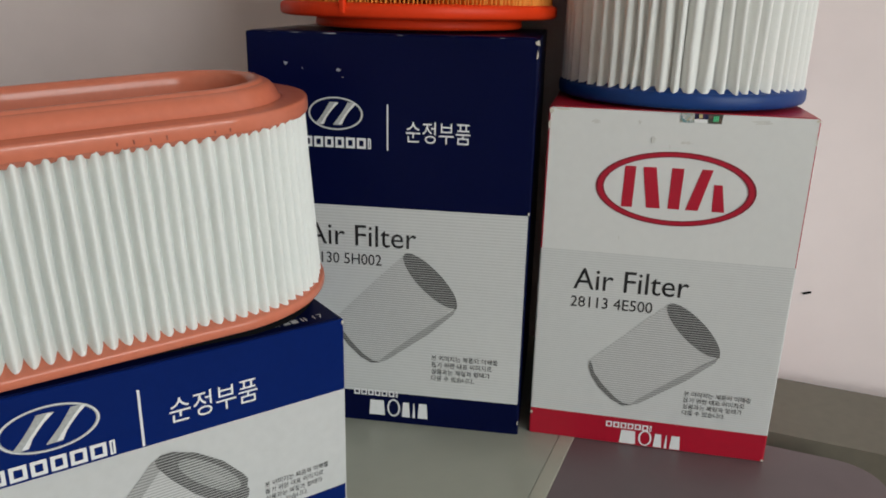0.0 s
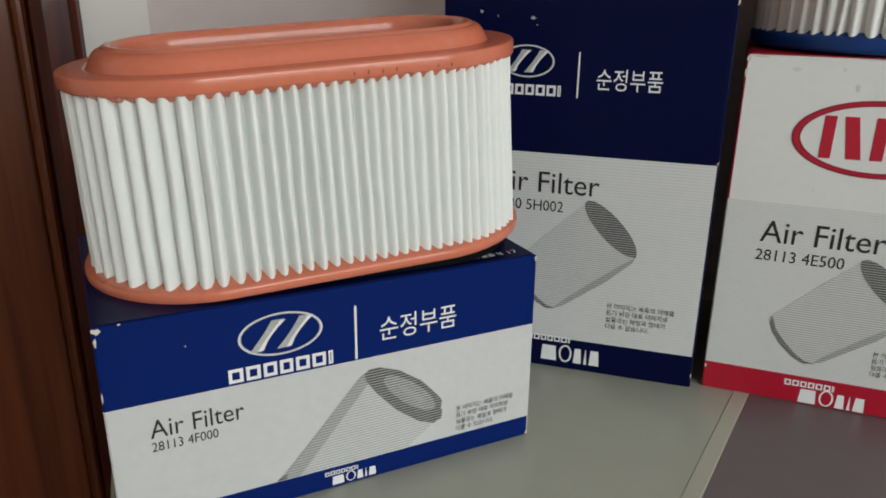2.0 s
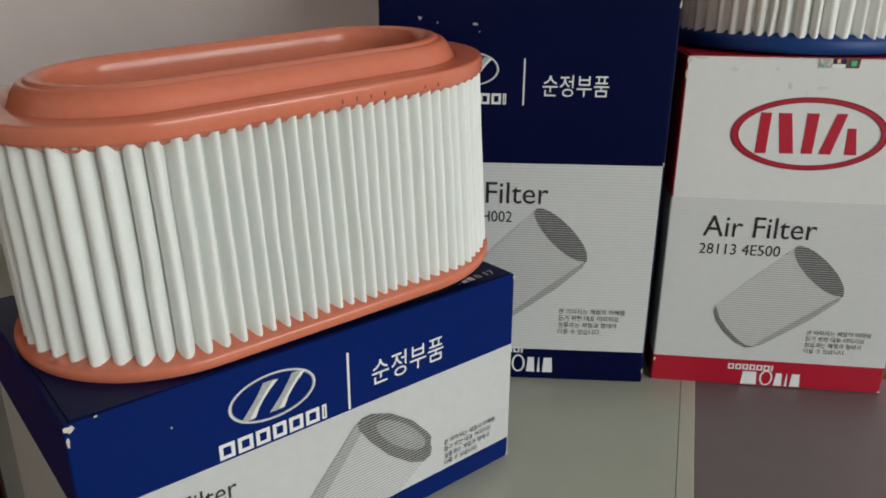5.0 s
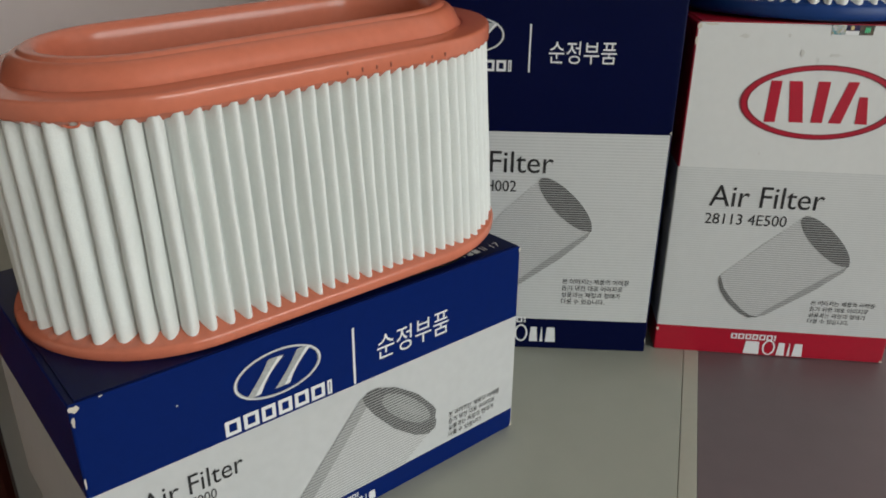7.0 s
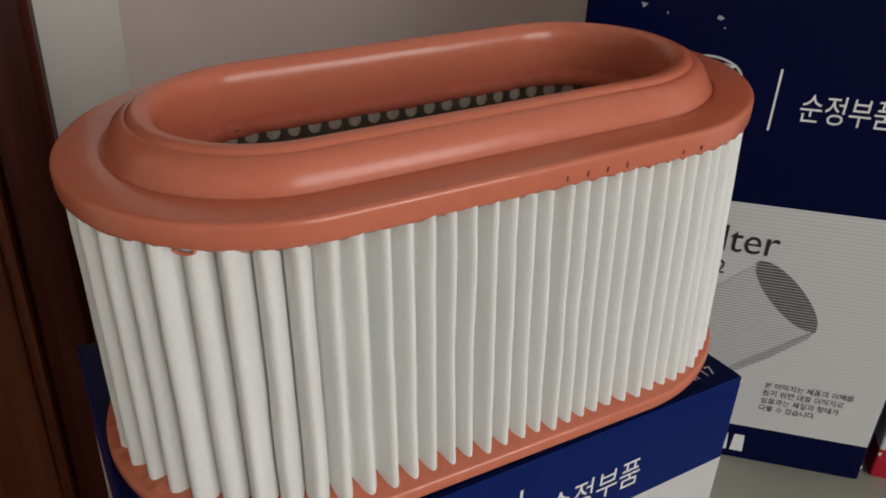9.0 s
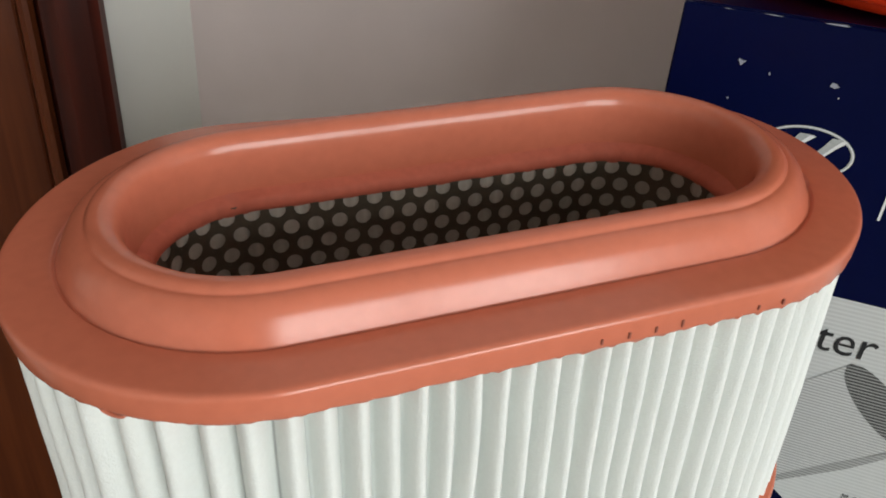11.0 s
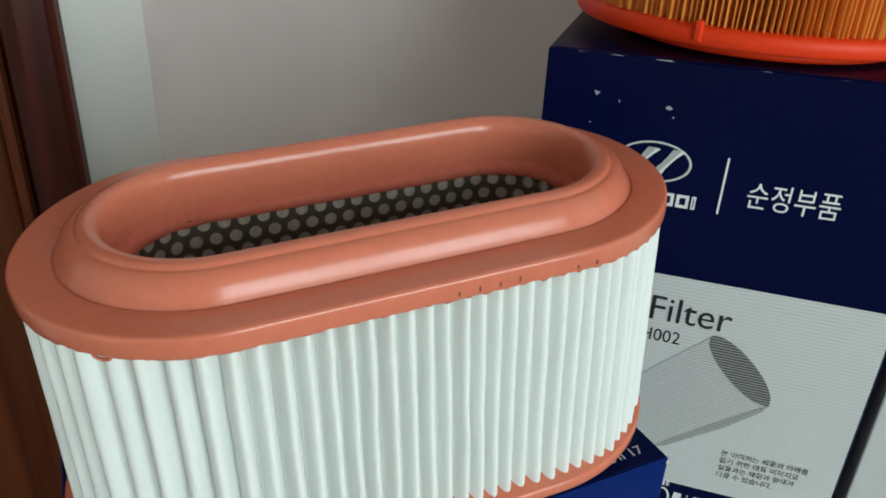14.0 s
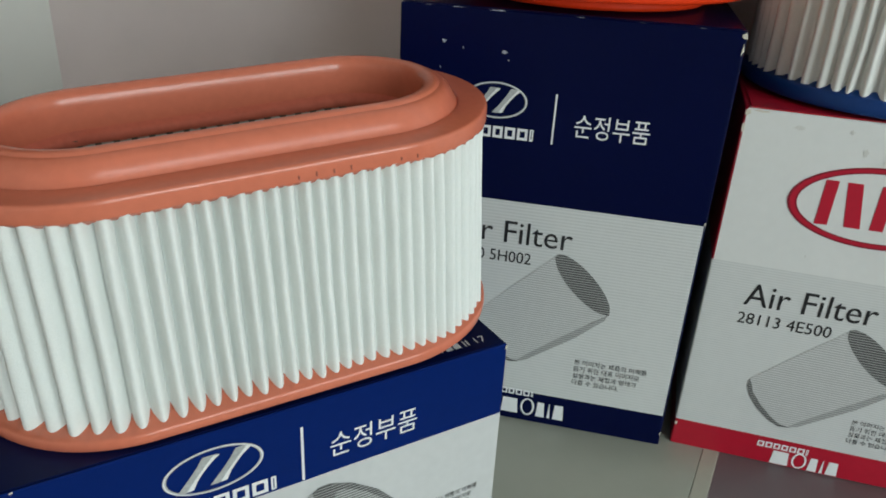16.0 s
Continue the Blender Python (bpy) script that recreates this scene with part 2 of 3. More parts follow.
def swept(profile, half, ref, n, wave=None, **kw):
    """Sweeps a profile of (radius, z) round a stadium, or a circle where half is 0. wave(k, j): shift of radius and z."""
    st = stations(half, ref, n)
    rings = []
    for k, (r, z) in enumerate(profile):
        ring = []
        for j, (cx, nx, ny) in enumerate(st):
            dr, dz = wave(k, j / n) if wave else (0.0, 0.0)
            ring.append((cx + (r + dr) * nx, (r + dr) * ny, z + dz))
        rings.append(ring)
    return loft(rings, **kw)


def ripple(x, seed=0.0):
    return noise.noise(Vector((x, seed, 0.37)))


def folds(half, r_out, depth, z0, z1, count, per=8, levels=9, uneven=0.06, sharp=1.0, slow=None, sway=0.0004, seed=1, deep=None):
    """Pleated material round a stadium: one wall of folds, each with its own width."""
    rnd = random.Random(seed)
    total = 4 * half + 2 * math.pi * r_out
    widths = []
    for k in range(count):
        s = (k + 0.5) / count
        widths.append((slow(s) if slow else 1.0) * (1 + rnd.uniform(-uneven, uneven)))
    scale = total / sum(widths)
    starts = [0.0]
    for w in widths:
        starts.append(starts[-1] + w * scale)
    lift = [rnd.uniform(-0.12, 0.12) for _ in widths]
    phase = [rnd.uniform(0, 50) for _ in widths]
    lean = [rnd.uniform(-1, 1) for _ in widths]
    rings = []
    for lv in range(levels):
        q = lv / (levels - 1)
        ring = []
        for k in range(count):
            for i in range(per):
                f = i / per
                shape = abs(math.sin(math.pi * f)) ** sharp
                s = starts[k] + f * widths[k] * scale
                s += sway * (1.2 * ripple(q * 2.6 + phase[k], 1.0) + 0.5 * ripple(q * 9 + phase[k], 2.0) + 0.8 * lean[k] * (q - 0.5))
                cx, nx, ny = track(s, half, r_out)
                r = r_out - depth * (deep((k + f) / count) if deep else 1.0) * (1 - shape) + depth * lift[k] * shape + 0.0003 * ripple(q * 5 + phase[k], 3.0)
                ring.append((cx + r * nx, r * ny, z0 + (z1 - z0) * q))
        rings.append(ring)
    return loft(rings)


def outline(points, lift, bm=None):
    """A flat printed shape on the front of a carton."""
    bm = bm or bmesh.new()
    bm.faces.new([bm.verts.new((u, -lift, v)) for u, v in points])
    return bm


def ellipse(cu, cv, a, b, turn=0.0, n=40, a0=0.0, a1=360.0):
    c, s = math.cos(radians(turn)), math.sin(radians(turn))
    full = abs(a1 - a0 - 360) < 1e-6
    out = []
    for k in range(n if full else n + 1):
        t = radians(a0 + (a1 - a0) * k / n)
        x, y = a * math.cos(t), b * math.sin(t)
        out.append((cu + x * c - y * s, cv + x * s + y * c))
    return out


def ring_shape(cu, cv, a, b, ta, tb, lift, n=48):
    """A flat oval band."""
    return loft([[(u, -lift, v) for u, v in ellipse(cu, cv, a, b, n=n)], [(u, -lift, v) for u, v in ellipse(cu, cv, a - ta, b - tb, n=n)]])


def lettering(name, text, rect, mat, parent, lift=0.0003, label="", top=None, leading=1.0):
    """Words set in the built-in font, fitted to u0, v0, u1, v1 on the front of a carton, or on its top at that height."""
    curve = bpy.data.curves.new("type", "FONT")
    curve.body, curve.size, curve.resolution_u = text, 1.0, 3
    curve.space_line = leading
    tmp = new("type", curve)
    me = bpy.data.meshes.new_from_object(tmp.evaluated_get(bpy.context.evaluated_depsgraph_get()))
    bpy.data.objects.remove(tmp)
    xs, ys = [v.co.x for v in me.vertices], [v.co.y for v in me.vertices]
    x0, x1, y0, y1 = min(xs), max(xs), min(ys), max(ys)
    u0, v0, u1, v1 = rect
    for v in me.vertices:
        u = u0 + (v.co.x - x0) / (x1 - x0) * (u1 - u0)
        w = v0 + (v.co.y - y0) / (y1 - y0) * (v1 - v0)
        v.co = (u, -lift, w) if top is None else (u, w, top + lift)
    me.name = name
    me.materials.clear()
    me.materials.append(mat)
    ob = new(name, me)
    ob.parent = parent
    if label:
        ob["label"] = label
    return ob


def bars(name, count, rect, mat, parent, slant=0.0, gap=0.22, lift=0.0003, top=None):
    """A word that is not spelled out: a row of plain bars, each a part."""
    u0, v0, u1, v1 = rect
    w = (u1 - u0) / (count - gap)
    for k in range(count):
        a, b = u0 + k * w, u0 + k * w + w * (1 - gap)
        pts = [(a, v0), (b, v0), (b + slant, v1), (a + slant, v1)]
        bm = bmesh.new()
        if top is None:
            outline(pts, lift, bm)
        else:
            bm.faces.new([bm.verts.new((u, v, top + lift)) for u, v in pts])
        part(name, bm, mat, parent)


def blotch(u, v, size, seed, lift=0.0004, flat=1.0):
    """A small uneven patch of wear."""
    rnd = random.Random(seed)
    n = 11
    pts = []
    for k in range(n):
        t = 2 * math.pi * k / n
        r = size * rnd.uniform(0.35, 1.0)
        pts.append((u + r * math.cos(t), v + r * flat * math.sin(t)))
    return outline(pts, lift)


# ---- the room ----
def wall_with_windows(name, x0, x1, y0, y1, height, windows, mat):
    bm = bmesh.new()
    at = x0
    for wx0, wx1, wz0, wz1 in windows:
        for a in ((at, y0, 0, wx0, y1, height), (wx0, y0, 0, wx1, y1, wz0), (wx0, y0, wz1, wx1, y1, height)):
            block(*a, bm=bm)
        at = wx1
    block(at, y0, 0, x1, y1, height, bm=bm)
    return tagged(part(name, bm, mat), "off-white painted wall with one wide window opening", "wall", kind="structure")


HEIGHT = 2.45
CORNER = Vector((0.105, 0.60))
ALONG = Vector((math.cos(radians(-50)), math.sin(radians(-50))))
OUT = Vector((-ALONG.y, ALONG.x))
END = CORNER + ALONG * 3.4
tagged(part("floor", block(-1.7, -2.75, -0.08, 2.7, 1.0, 0.0), FLOOR_WOOD), "brown wooden floor of the room", "floor", kind="structure")
tagged(part("ceiling", block(-1.7, -2.75, HEIGHT, 2.7, 1.0, HEIGHT + 0.08), CEILING), "plain white ceiling", "ceiling", kind="structure")
p = [CORNER, END, END + OUT * 0.12, CORNER + OUT * 0.12]
wall_back = tagged(part("wall_north_east", prism([(q.x, q.y) for q in p], 0, HEIGHT), PLASTER), "greyish pink painted wall behind the cartons", "wall", kind="structure")
tagged(part("wall_north", block(0.034, 0.60, 0, 0.1052, 0.74, HEIGHT), PLASTER_LIGHT), "narrow off-white strip of wall beside the wood", "wall", kind="structure")
tagged(part("wall_west", block(-1.72, -2.62, 0, -1.6, 0.74, HEIGHT), PLASTER_LIGHT), "off-white painted wall", "wall", kind="structure")
tagged(part("wall_east", block(END.x - 0.02, -2.62, 0, END.x + 0.12, END.y + 0.02, HEIGHT), PLASTER), "greyish pink painted wall", "wall", kind="structure")
wall_with_windows("wall_south", -1.72, END.x + 0.12, -2.74, -2.62, HEIGHT, WINDOWS, PLASTER_LIGHT)

for k, (wx0, wx1, wz0, wz1) in enumerate(WINDOWS):
    win = thing("window_%d" % (k + 1), pose(wx0, -2.68, wz0), "white plastic window letting in daylight", "window", kind="structure")
    ww, wh = wx1 - wx0, wz1 - wz0
    for x0, z0, x1, z1 in ((0, 0, ww, 0.05), (0, wh - 0.05, ww, wh), (0, 0.05, 0.05, wh - 0.05), (ww - 0.05, 0.05, ww, wh - 0.05), (ww / 2 - 0.07, 0.05, ww / 2 + 0.07, wh - 0.05)):
        part("window_frame", block(x0, -0.03, z0, x1, 0.03, z1, 0.004), FRAME_WHITE, win)

spot = CORNER + ALONG * 0.841 - OUT * 0.0012
part("wall_mark", block(-0.0035, -0.0006, -0.0009, 0.0035, 0.0006, 0.0009, 0.0004), RUBBER, wall_back, "small dark scrape on the wall",
     m=Matrix.Translation((spot.x, spot.y, 0.82)) @ Matrix.Rotation(radians(-50), 4, "Z") @ Matrix.Rotation(radians(-18), 4, "Y"))

# dark wooden casing and door leaf beside the strip of wall
door = thing("door_1", pose(0.036, 0.60, 0), "dark red-brown varnished wooden door with a moulded casing", "door", kind="structure")
part("casing", prism([(-0.052, -0.004), (-0.048, -0.020), (-0.036, -0.026), (-0.012, -0.026), (-0.004, -0.022), (0.0, -0.012), (0.0, 0.14), (-0.052, 0.14)], 0, 2.12), WOOD, door)
part("casing_bead", prism([(-0.066, 0.0), (-0.064, -0.010), (-0.060, -0.014), (-0.056, -0.014), (-0.0525, -0.008), (-0.0525, 0.05), (-0.066, 0.05)], 0, 2.12), DOOR_WOOD, door)
part("door_stile", block(-0.19, 0.012, 0.01, -0.067, 0.052, 2.05, 0.003), DOOR_WOOD, door)
part("door_panel", block(-0.80, 0.024, 0.01, -0.192, 0.046, 2.05, 0.003), DOOR_WOOD, door)
part("casing_head", block(-1.56, -0.02, 2.121, 0.0, 0.14, HEIGHT - 0.002), PLASTER_LIGHT, door)
part("casing_far", block(-1.56, -0.02, 0, -0.802, 0.14, 2.12), PLASTER_LIGHT, door)

# ---- the furniture that the cartons stand on ----
TOP = 0.75
EDGE, RUN, OFF = Vector((0.404, -0.0255)), Vector((0.841, 0.541)), Vector((0.541, -0.841))


def at_edge(a, o):
    q = EDGE + RUN * a + OFF * o
    return (q.x, q.y)


desk = thing("desk", pose(0, 0, 0), "grey-green laminate desk with a cream edge band", "desk")
part("desktop", prism([(-0.0148, -0.20), at_edge(-0.39, -0.0101), at_edge(0.175, -0.0101), (0.105, 0.575), (0.0512, 0.575)], TOP - 0.024, TOP, 0.0006), LAMINATE, desk)
part("edge_band", prism([at_edge(-0.39, -0.0100), at_edge(-0.39, 0.0), at_edge(0.175, 0.0), at_edge(0.175, -0.0100)], TOP - 0.024, TOP + 0.0002, 0.0005), TRIM, desk, "cream edge band")
part("edge_band", prism([(-0.0150, -0.20), (0.0510, 0.575), (0.0448, 0.575), (-0.0212, -0.20)], TOP - 0.024, TOP + 0.0002, 0.0005), TRIM, desk, "cream edge band")
part("side_panel", prism([(0.02, 0.0), (0.04, 0.0), (0.075, 0.55), (0.055, 0.55)], 0.0, TOP - 0.0242), LAMINATE, desk)
part("side_panel", prism([at_edge(-0.2, -0.05), at_edge(-0.2, -0.03), at_edge(0.15, -0.03), at_edge(0.15, -0.05)], 0.0, TOP - 0.0242), LAMINATE, desk)

M_EDGE = Matrix.Translation((EDGE.x, EDGE.y, 0)) @ Matrix.Rotation(math.atan2(RUN.y, RUN.x), 4, "Z")
cab = thing("side_cabinet", M_EDGE, "low mauve-grey cabinet with rounded corners beside the desk", "cabinet")
part("cabinet_top", prism(rounded_rect(-0.45, -0.200, 0.056, -0.0003, 0.028), TOP - 0.03, TOP - 0.0002, 0.0008), MAUVE, cab)
part("cabinet_body", prism(rounded_rect(-0.44, -0.192, 0.046, -0.008, 0.02), 0.0, TOP - 0.0302), MAUVE, cab)
sill = thing("sill", M_EDGE, "thick beige stone ledge with a rounded end along the wall", "ledge", kind="structure")
part("sill_slab", prism(rounded_rect(0.078, -0.40, 0.172, 0.03, 0.03), TOP - 0.034, TOP - 0.001, 0.006), SLAB, sill)
part("sill_support", block(0.11, -0.38, 0.0, 0.165, 0.0, TOP - 0.0342), PLASTER, sill)


# ---- cartons ----
def carton(name, m, w, d, h, bands, mats, label, round_=0.0012, group="filter cartons", plain_right=False, top=None):
    """A folding carton. bands: heights where the print changes; mats: the slots; the first for each band of the front and back,
    bands of the sides may differ: (front, side)."""
    ob = thing(name, m, label, "carton", group)
    def ring(z, inset):
        pts = rounded_rect(inset, inset, w - inset, d - inset, round_, 3)
        return [(x, y, z) for x, y in pts]
    zs = [(0.0, 0.0007), (0.0007, 0.0)] + [(b, 0.0) for b in bands] + [(h - 0.0007, 0.0), (h, 0.0007)]
    rings = [ring(z, i) for z, i in zs]
    slot = {}
    order = []
    top = top or mats[-1][1]
    for pair in mats + [(top, top)]:
        for q in pair:
            if q not in slot:
                slot[q] = len(order)
                order.append(q)
    def face_slot(k, j):
        z = (zs[k][0] + zs[k + 1][0]) / 2
        band = sum(z > b for b in bands)
        # the ring starts at the right front corner; points 15 to 16 are the front
        front = j in (15, 7) or (plain_right and j in (1, 2, 3, 4))
        return slot[mats[band][0 if front else 1]]
    bm = loft(rings, cap_start=True, cap_end=True, mats=face_slot)
    bm.faces.ensure_lookup_table()
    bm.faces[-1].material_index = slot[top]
    bm.faces[-2].material_index = slot[mats[0][1]]
    part("carton_body", bm, order, ob)
    # lid flap seam along the top
    part("lid_flap", block(0.003, 0.0015, h + 0.0001, w - 0.003, d * 0.62, h + 0.0006), top, ob)
    return ob


def emblem(parent, cu, cv, a, b):
    """An oval badge: a silver band round two leaning blades."""
    part("badge_ring", ring_shape(cu, cv, a, b, a * 0.075, b * 0.10, 0.0003), INK_SILVER, parent, "silver oval ring")
    part("badge_ring_light", ring_shape(cu, cv, a * 0.985, b * 0.98, a * 0.03, b * 0.035, 0.00045), INK_WHITE, parent)
    for off in (-0.36, 0.30):
        spine = [(-0.26, -0.70), (-0.12, -0.30), (0.0, 0.0), (0.14, 0.34), (0.30, 0.70)]
        width = (0.15, 0.105, 0.095, 0.105, 0.15)
        pts = [(u - w, v) for (u, v), w in zip(spine, width)] + [(u + w, v) for (u, v), w in reversed(list(zip(spine, width)))]
        part("badge_blade", outline([(cu + (u + off) * a, cv + v * b * 0.98) for u, v in pts], 0.0003), INK_SILVER, parent, "silver leaning blade")
        part("badge_blade_light", outline([(cu + (u + off + 0.04) * a, cv + v * b * 0.93) for u, v in pts[5:]] + [(cu + (u + off + 0.06) * a, cv + v * b * 0.93) for u, v in spine], 0.00045), INK_WHITE, parent)


def word_blocks(name, widths, rect, stroke, mat, parent, slant=0.0, lift=0.0003):
    """A word that is not spelled out: one hollow block for each sign, of its width."""
    u0, v0, u1, v1 = rect
    gap = 0.20
    unit = (u1 - u0) / (sum(widths) + gap * (len(widths) - 1))
    u = u0
    for w in widths:
        a, b, t = u, u + w * unit, min(stroke, w * unit * 0.4)
        outer = [(a, v0), (b, v0), (b + slant, v1), (a + slant, v1)]
        inner = [(a + t, v0 + t), (b - t, v0 + t), (b - t + slant, v1 - t), (a + t + slant, v1 - t)]
        part(name, loft([[(p, -lift, q) for p, q in ring] for ring in (outer, inner)]), mat, parent)
        u = b + gap * unit


def maker_mark(parent, small, large, mat=None):
    mat = mat or INK_WHITE
    word_blocks("maker_block", (1.0, 1.0, 0.95, 0.95, 1.0, 1.0, 0.34), small, (small[3] - small[1]) * 0.24, mat, parent)
    u0, v0, u1, v1 = large
    w, h = u1 - u0, v1 - v0
    for a, b in ((0.0, 0.27), (0.56, 0.70), (0.74, 0.79), (0.83, 1.0)):
        part("maker_block", outline([(u0 + a * w, v0), (u0 + b * w, v0), (u0 + b * w - 0.02 * w, v0 + 0.92 * h), (u0 + a * w + 0.02 * w, v0 + 0.92 * h)], 0.0003), mat, parent)
    part("maker_ring", ring_shape(u0 + 0.42 * w, v0 + 0.52 * h, 0.11 * w, 0.54 * h, 0.03 * w, 0.09 * h, 0.0003), mat, parent)


def picture(parent, f):
    """The printed picture of a tilted filter: pale body, dark end and foot. f maps picture to carton."""
    def g(points):
        return [f(*q) for q in points]
    body = [(0.087, 0.1092), (0.0935, 0.104), (0.121, 0.0742), (0.1176, 0.0725), (0.092, 0.0505), (0.0688, 0.0318), (0.0632, 0.0308), (0.0560, 0.0352), (0.0470, 0.0440), (0.0405, 0.0530), (0.0385, 0.0600), (0.0395, 0.0632), (0.062, 0.0855)]
    shade = [(0.1205, 0.0735), (0.122, 0.0755), (0.120, 0.070), (0.103, 0.0545), (0.074, 0.0335), (0.0668, 0.0307), (0.0735, 0.0372), (0.095, 0.0545)]
    foot = [(0.0385, 0.0622), (0.0383, 0.0570), (0.0405, 0.0505), (0.0462, 0.0425), (0.0555, 0.0342), (0.0630, 0.0303), (0.0690, 0.0316), (0.0630, 0.0328), (0.0570, 0.0368), (0.0485, 0.0452), (0.0425, 0.0530), (0.0400, 0.0600)]
    part("picture_foot", outline(g(foot), 0.00045), PRINT_CAP, parent)
    part("picture_body", outline(g(body), 0.0003), PRINT_BODY, parent, "printed picture of a filter")
    part("picture_shade", outline(g(shade), 0.0004), PRINT_SHADE, parent)
    part("picture_end", outline(g(ellipse(0.1037, 0.0918, 0.0243, 0.0078, -43.5)), 0.0005), PRINT_CAP, parent)
    part("picture_rim", outline(g([(0.1165, 0.0765), (0.1212, 0.0733), (0.1222, 0.0742), (0.1222, 0.0768), (0.1205, 0.080), (0.1175, 0.084)]), 0.00055), PRINT_CAP, parent)


NOTE = "본 이미지는 제품의 이해를\n돕기 위한 대표 이미지로\n실물과는 재질과 형태가\n다를 수 있습니다."


def note(parent, u0, v0, u1, v1):
    lettering("note_text", NOTE, (u0, v0, u1, v1), INK_BLACK, parent, leading=1.18)


# low blue carton, its top and lid flap set darker than the blue front
HA = 0.1215
low_box = carton("low_carton", pose(0.0030, 0.0023, TOP, 0, 0, 0.05), 0.2402, 0.146, HA, (0.0138, 0.0776),
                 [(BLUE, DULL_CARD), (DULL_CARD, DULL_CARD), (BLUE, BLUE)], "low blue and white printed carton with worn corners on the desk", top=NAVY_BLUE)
emblem(low_box, 0.0869, 0.1018, 0.0220, 0.0118)
word_blocks("maker_block", (1.0, 1.0, 0.95, 0.95, 1.0, 1.0, 0.34), (0.0590, 0.0790, 0.1139, 0.0868), 0.0018, INK_WHITE, low_box)
part("divider", outline([(0.1264, 0.0784), (0.1277, 0.0784), (0.1277, 0.1098), (0.1264, 0.1098)], 0.0003), INK_WHITE, low_box)
lettering("korean_title", "순정부품", (0.1408, 0.0862, 0.1874, 0.1003), INK_WHITE, low_box)
lettering("title_text", "Air Filter", (0.0193, 0.0578, 0.0652, 0.0680), INK_BLACK, low_box)
lettering("part_number", "28113 4F000", (0.0193, 0.0503, 0.0515, 0.0556), INK_BLACK, low_box)
note(low_box, 0.1885, 0.0165, 0.2278, 0.0335)
maker_mark(low_box, (0.1065, 0.0088, 0.1260, 0.0114), (0.1105, 0.0022, 0.1370, 0.0082))
part("picture_body", outline([(0.1310, 0.0680), (0.1345, 0.0660), (0.1480, 0.0480), (0.1640, 0.0310), (0.1735, 0.0262), (0.1700, 0.0240), (0.1560, 0.0139), (0.0805, 0.0139)], 0.0003), PRINT_BODY, low_box, "printed picture of a filter")
part("picture_foot", outline([(0.0790, 0.0139), (0.0850, 0.0139), (0.0855, 0.0175), (0.0825, 0.0168)], 0.0005), PRINT_CAP, low_box)
part("picture_side", outline([(0.1320, 0.0672), (0.1335, 0.0620), (0.0925, 0.0141), (0.0810, 0.0141), (0.1300, 0.0680)], 0.0004), PRINT_SHADE, low_box)
cap = [(0.1310, 0.0680), (0.1340, 0.0702), (0.1400, 0.0706), (0.1520, 0.0660), (0.1660, 0.0560), (0.1765, 0.0440), (0.1790, 0.0400), (0.1782, 0.0355), (0.1793, 0.0330), (0.1785, 0.0285), (0.1735, 0.0262), (0.1640, 0.0300), (0.1500, 0.0410), (0.1380, 0.0550), (0.1320, 0.0640)]
part("picture_end", outline(cap, 0.0005), PRINT_CAP, low_box)
part("picture_hole", outline(ellipse(0.1585, 0.0500, 0.0205, 0.0062, -41), 0.0007), PRINT_CORE, low_box)
part("picture_hole_light", outline(ellipse(0.1600, 0.0490, 0.0105, 0.0018, -41), 0.0009), PRINT_SHADE, low_box)
lettering("model_heading", "대표차종 :", (0.1560, 0.0060, 0.1800, 0.0110), INK_WHITE, low_box, top=HA + 0.0006)
bars("model_bar", 2, (0.183, 0.0062, 0.191, 0.0108), INK_WHITE, low_box, top=HA + 0.0006)
lettering("model_year", "II 04,", (0.193, 0.0062, 0.2050, 0.0110), INK_WHITE, low_box, top=HA + 0.0006)
bars("model_bar", 2, (0.2075, 0.0064, 0.2160, 0.0110), INK_WHITE, low_box, top=HA + 0.0006)
lettering("model_year", "II 17", (0.2185, 0.0064, 0.2315, 0.0114), INK_WHITE, low_box, top=HA + 0.0006)
for k, (u, v, s, fl) in enumerate(((0.0022, 0.1195, 0.0028, 0.9), (0.0010, 0.1140, 0.0011, 2.6), (0.0120, 0.1215, 0.0012, 0.5), (0.2390, 0.1195, 0.0013, 1.4), (0.2388, 0.0022, 0.0014, 1.2), (0.040, 0.1045, 0.0007, 1.0), (0.0006, 0.085, 0.0006, 8.0))):
    part("scuff", blotch(u, v, s, 10 + k, flat=fl), SCUFF, low_box)

# tall navy carton
HB = 0.2741
tall_box = carton("tall_navy_carton", pose(0.2446, 0.1322, TOP, 0, 0, -43.6) @ Matrix.Scale(0.9935, 4), 0.1878, 0.165, HB, (0.0244, 0.1625),
                  [(NAVY, NAVY), (CARD_LINES, NAVY), (NAVY, NAVY)], "tall navy and grey printed carton standing against the wall")
emblem(tall_box, 0.0586, 0.2238, 0.0183, 0.0107)
word_blocks("maker_block", (1.0, 1.0, 0.95, 0.95, 1.0, 1.0, 0.34), (0.0363, 0.2015, 0.0820, 0.2085), 0.0016, INK_WHITE, tall_box)
part("divider", outline([(0.0926, 0.2012), (0.0936, 0.2012), (0.0936, 0.2308), (0.0926, 0.2308)], 0.0003), INK_WHITE, tall_box)
lettering("korean_title", "순정부품", (0.1051, 0.2070, 0.1472, 0.2208), INK_WHITE, tall_box)
lettering("title_text", "Air Filter", (0.0368, 0.1345, 0.1128, 0.1495), INK_BLACK, tall_box)
lettering("part_number", "28130 5H002", (0.0350, 0.1212, 0.0888, 0.1290), INK_BLACK, tall_box)
note(tall_box, 0.1245, 0.0375, 0.1712, 0.0575)
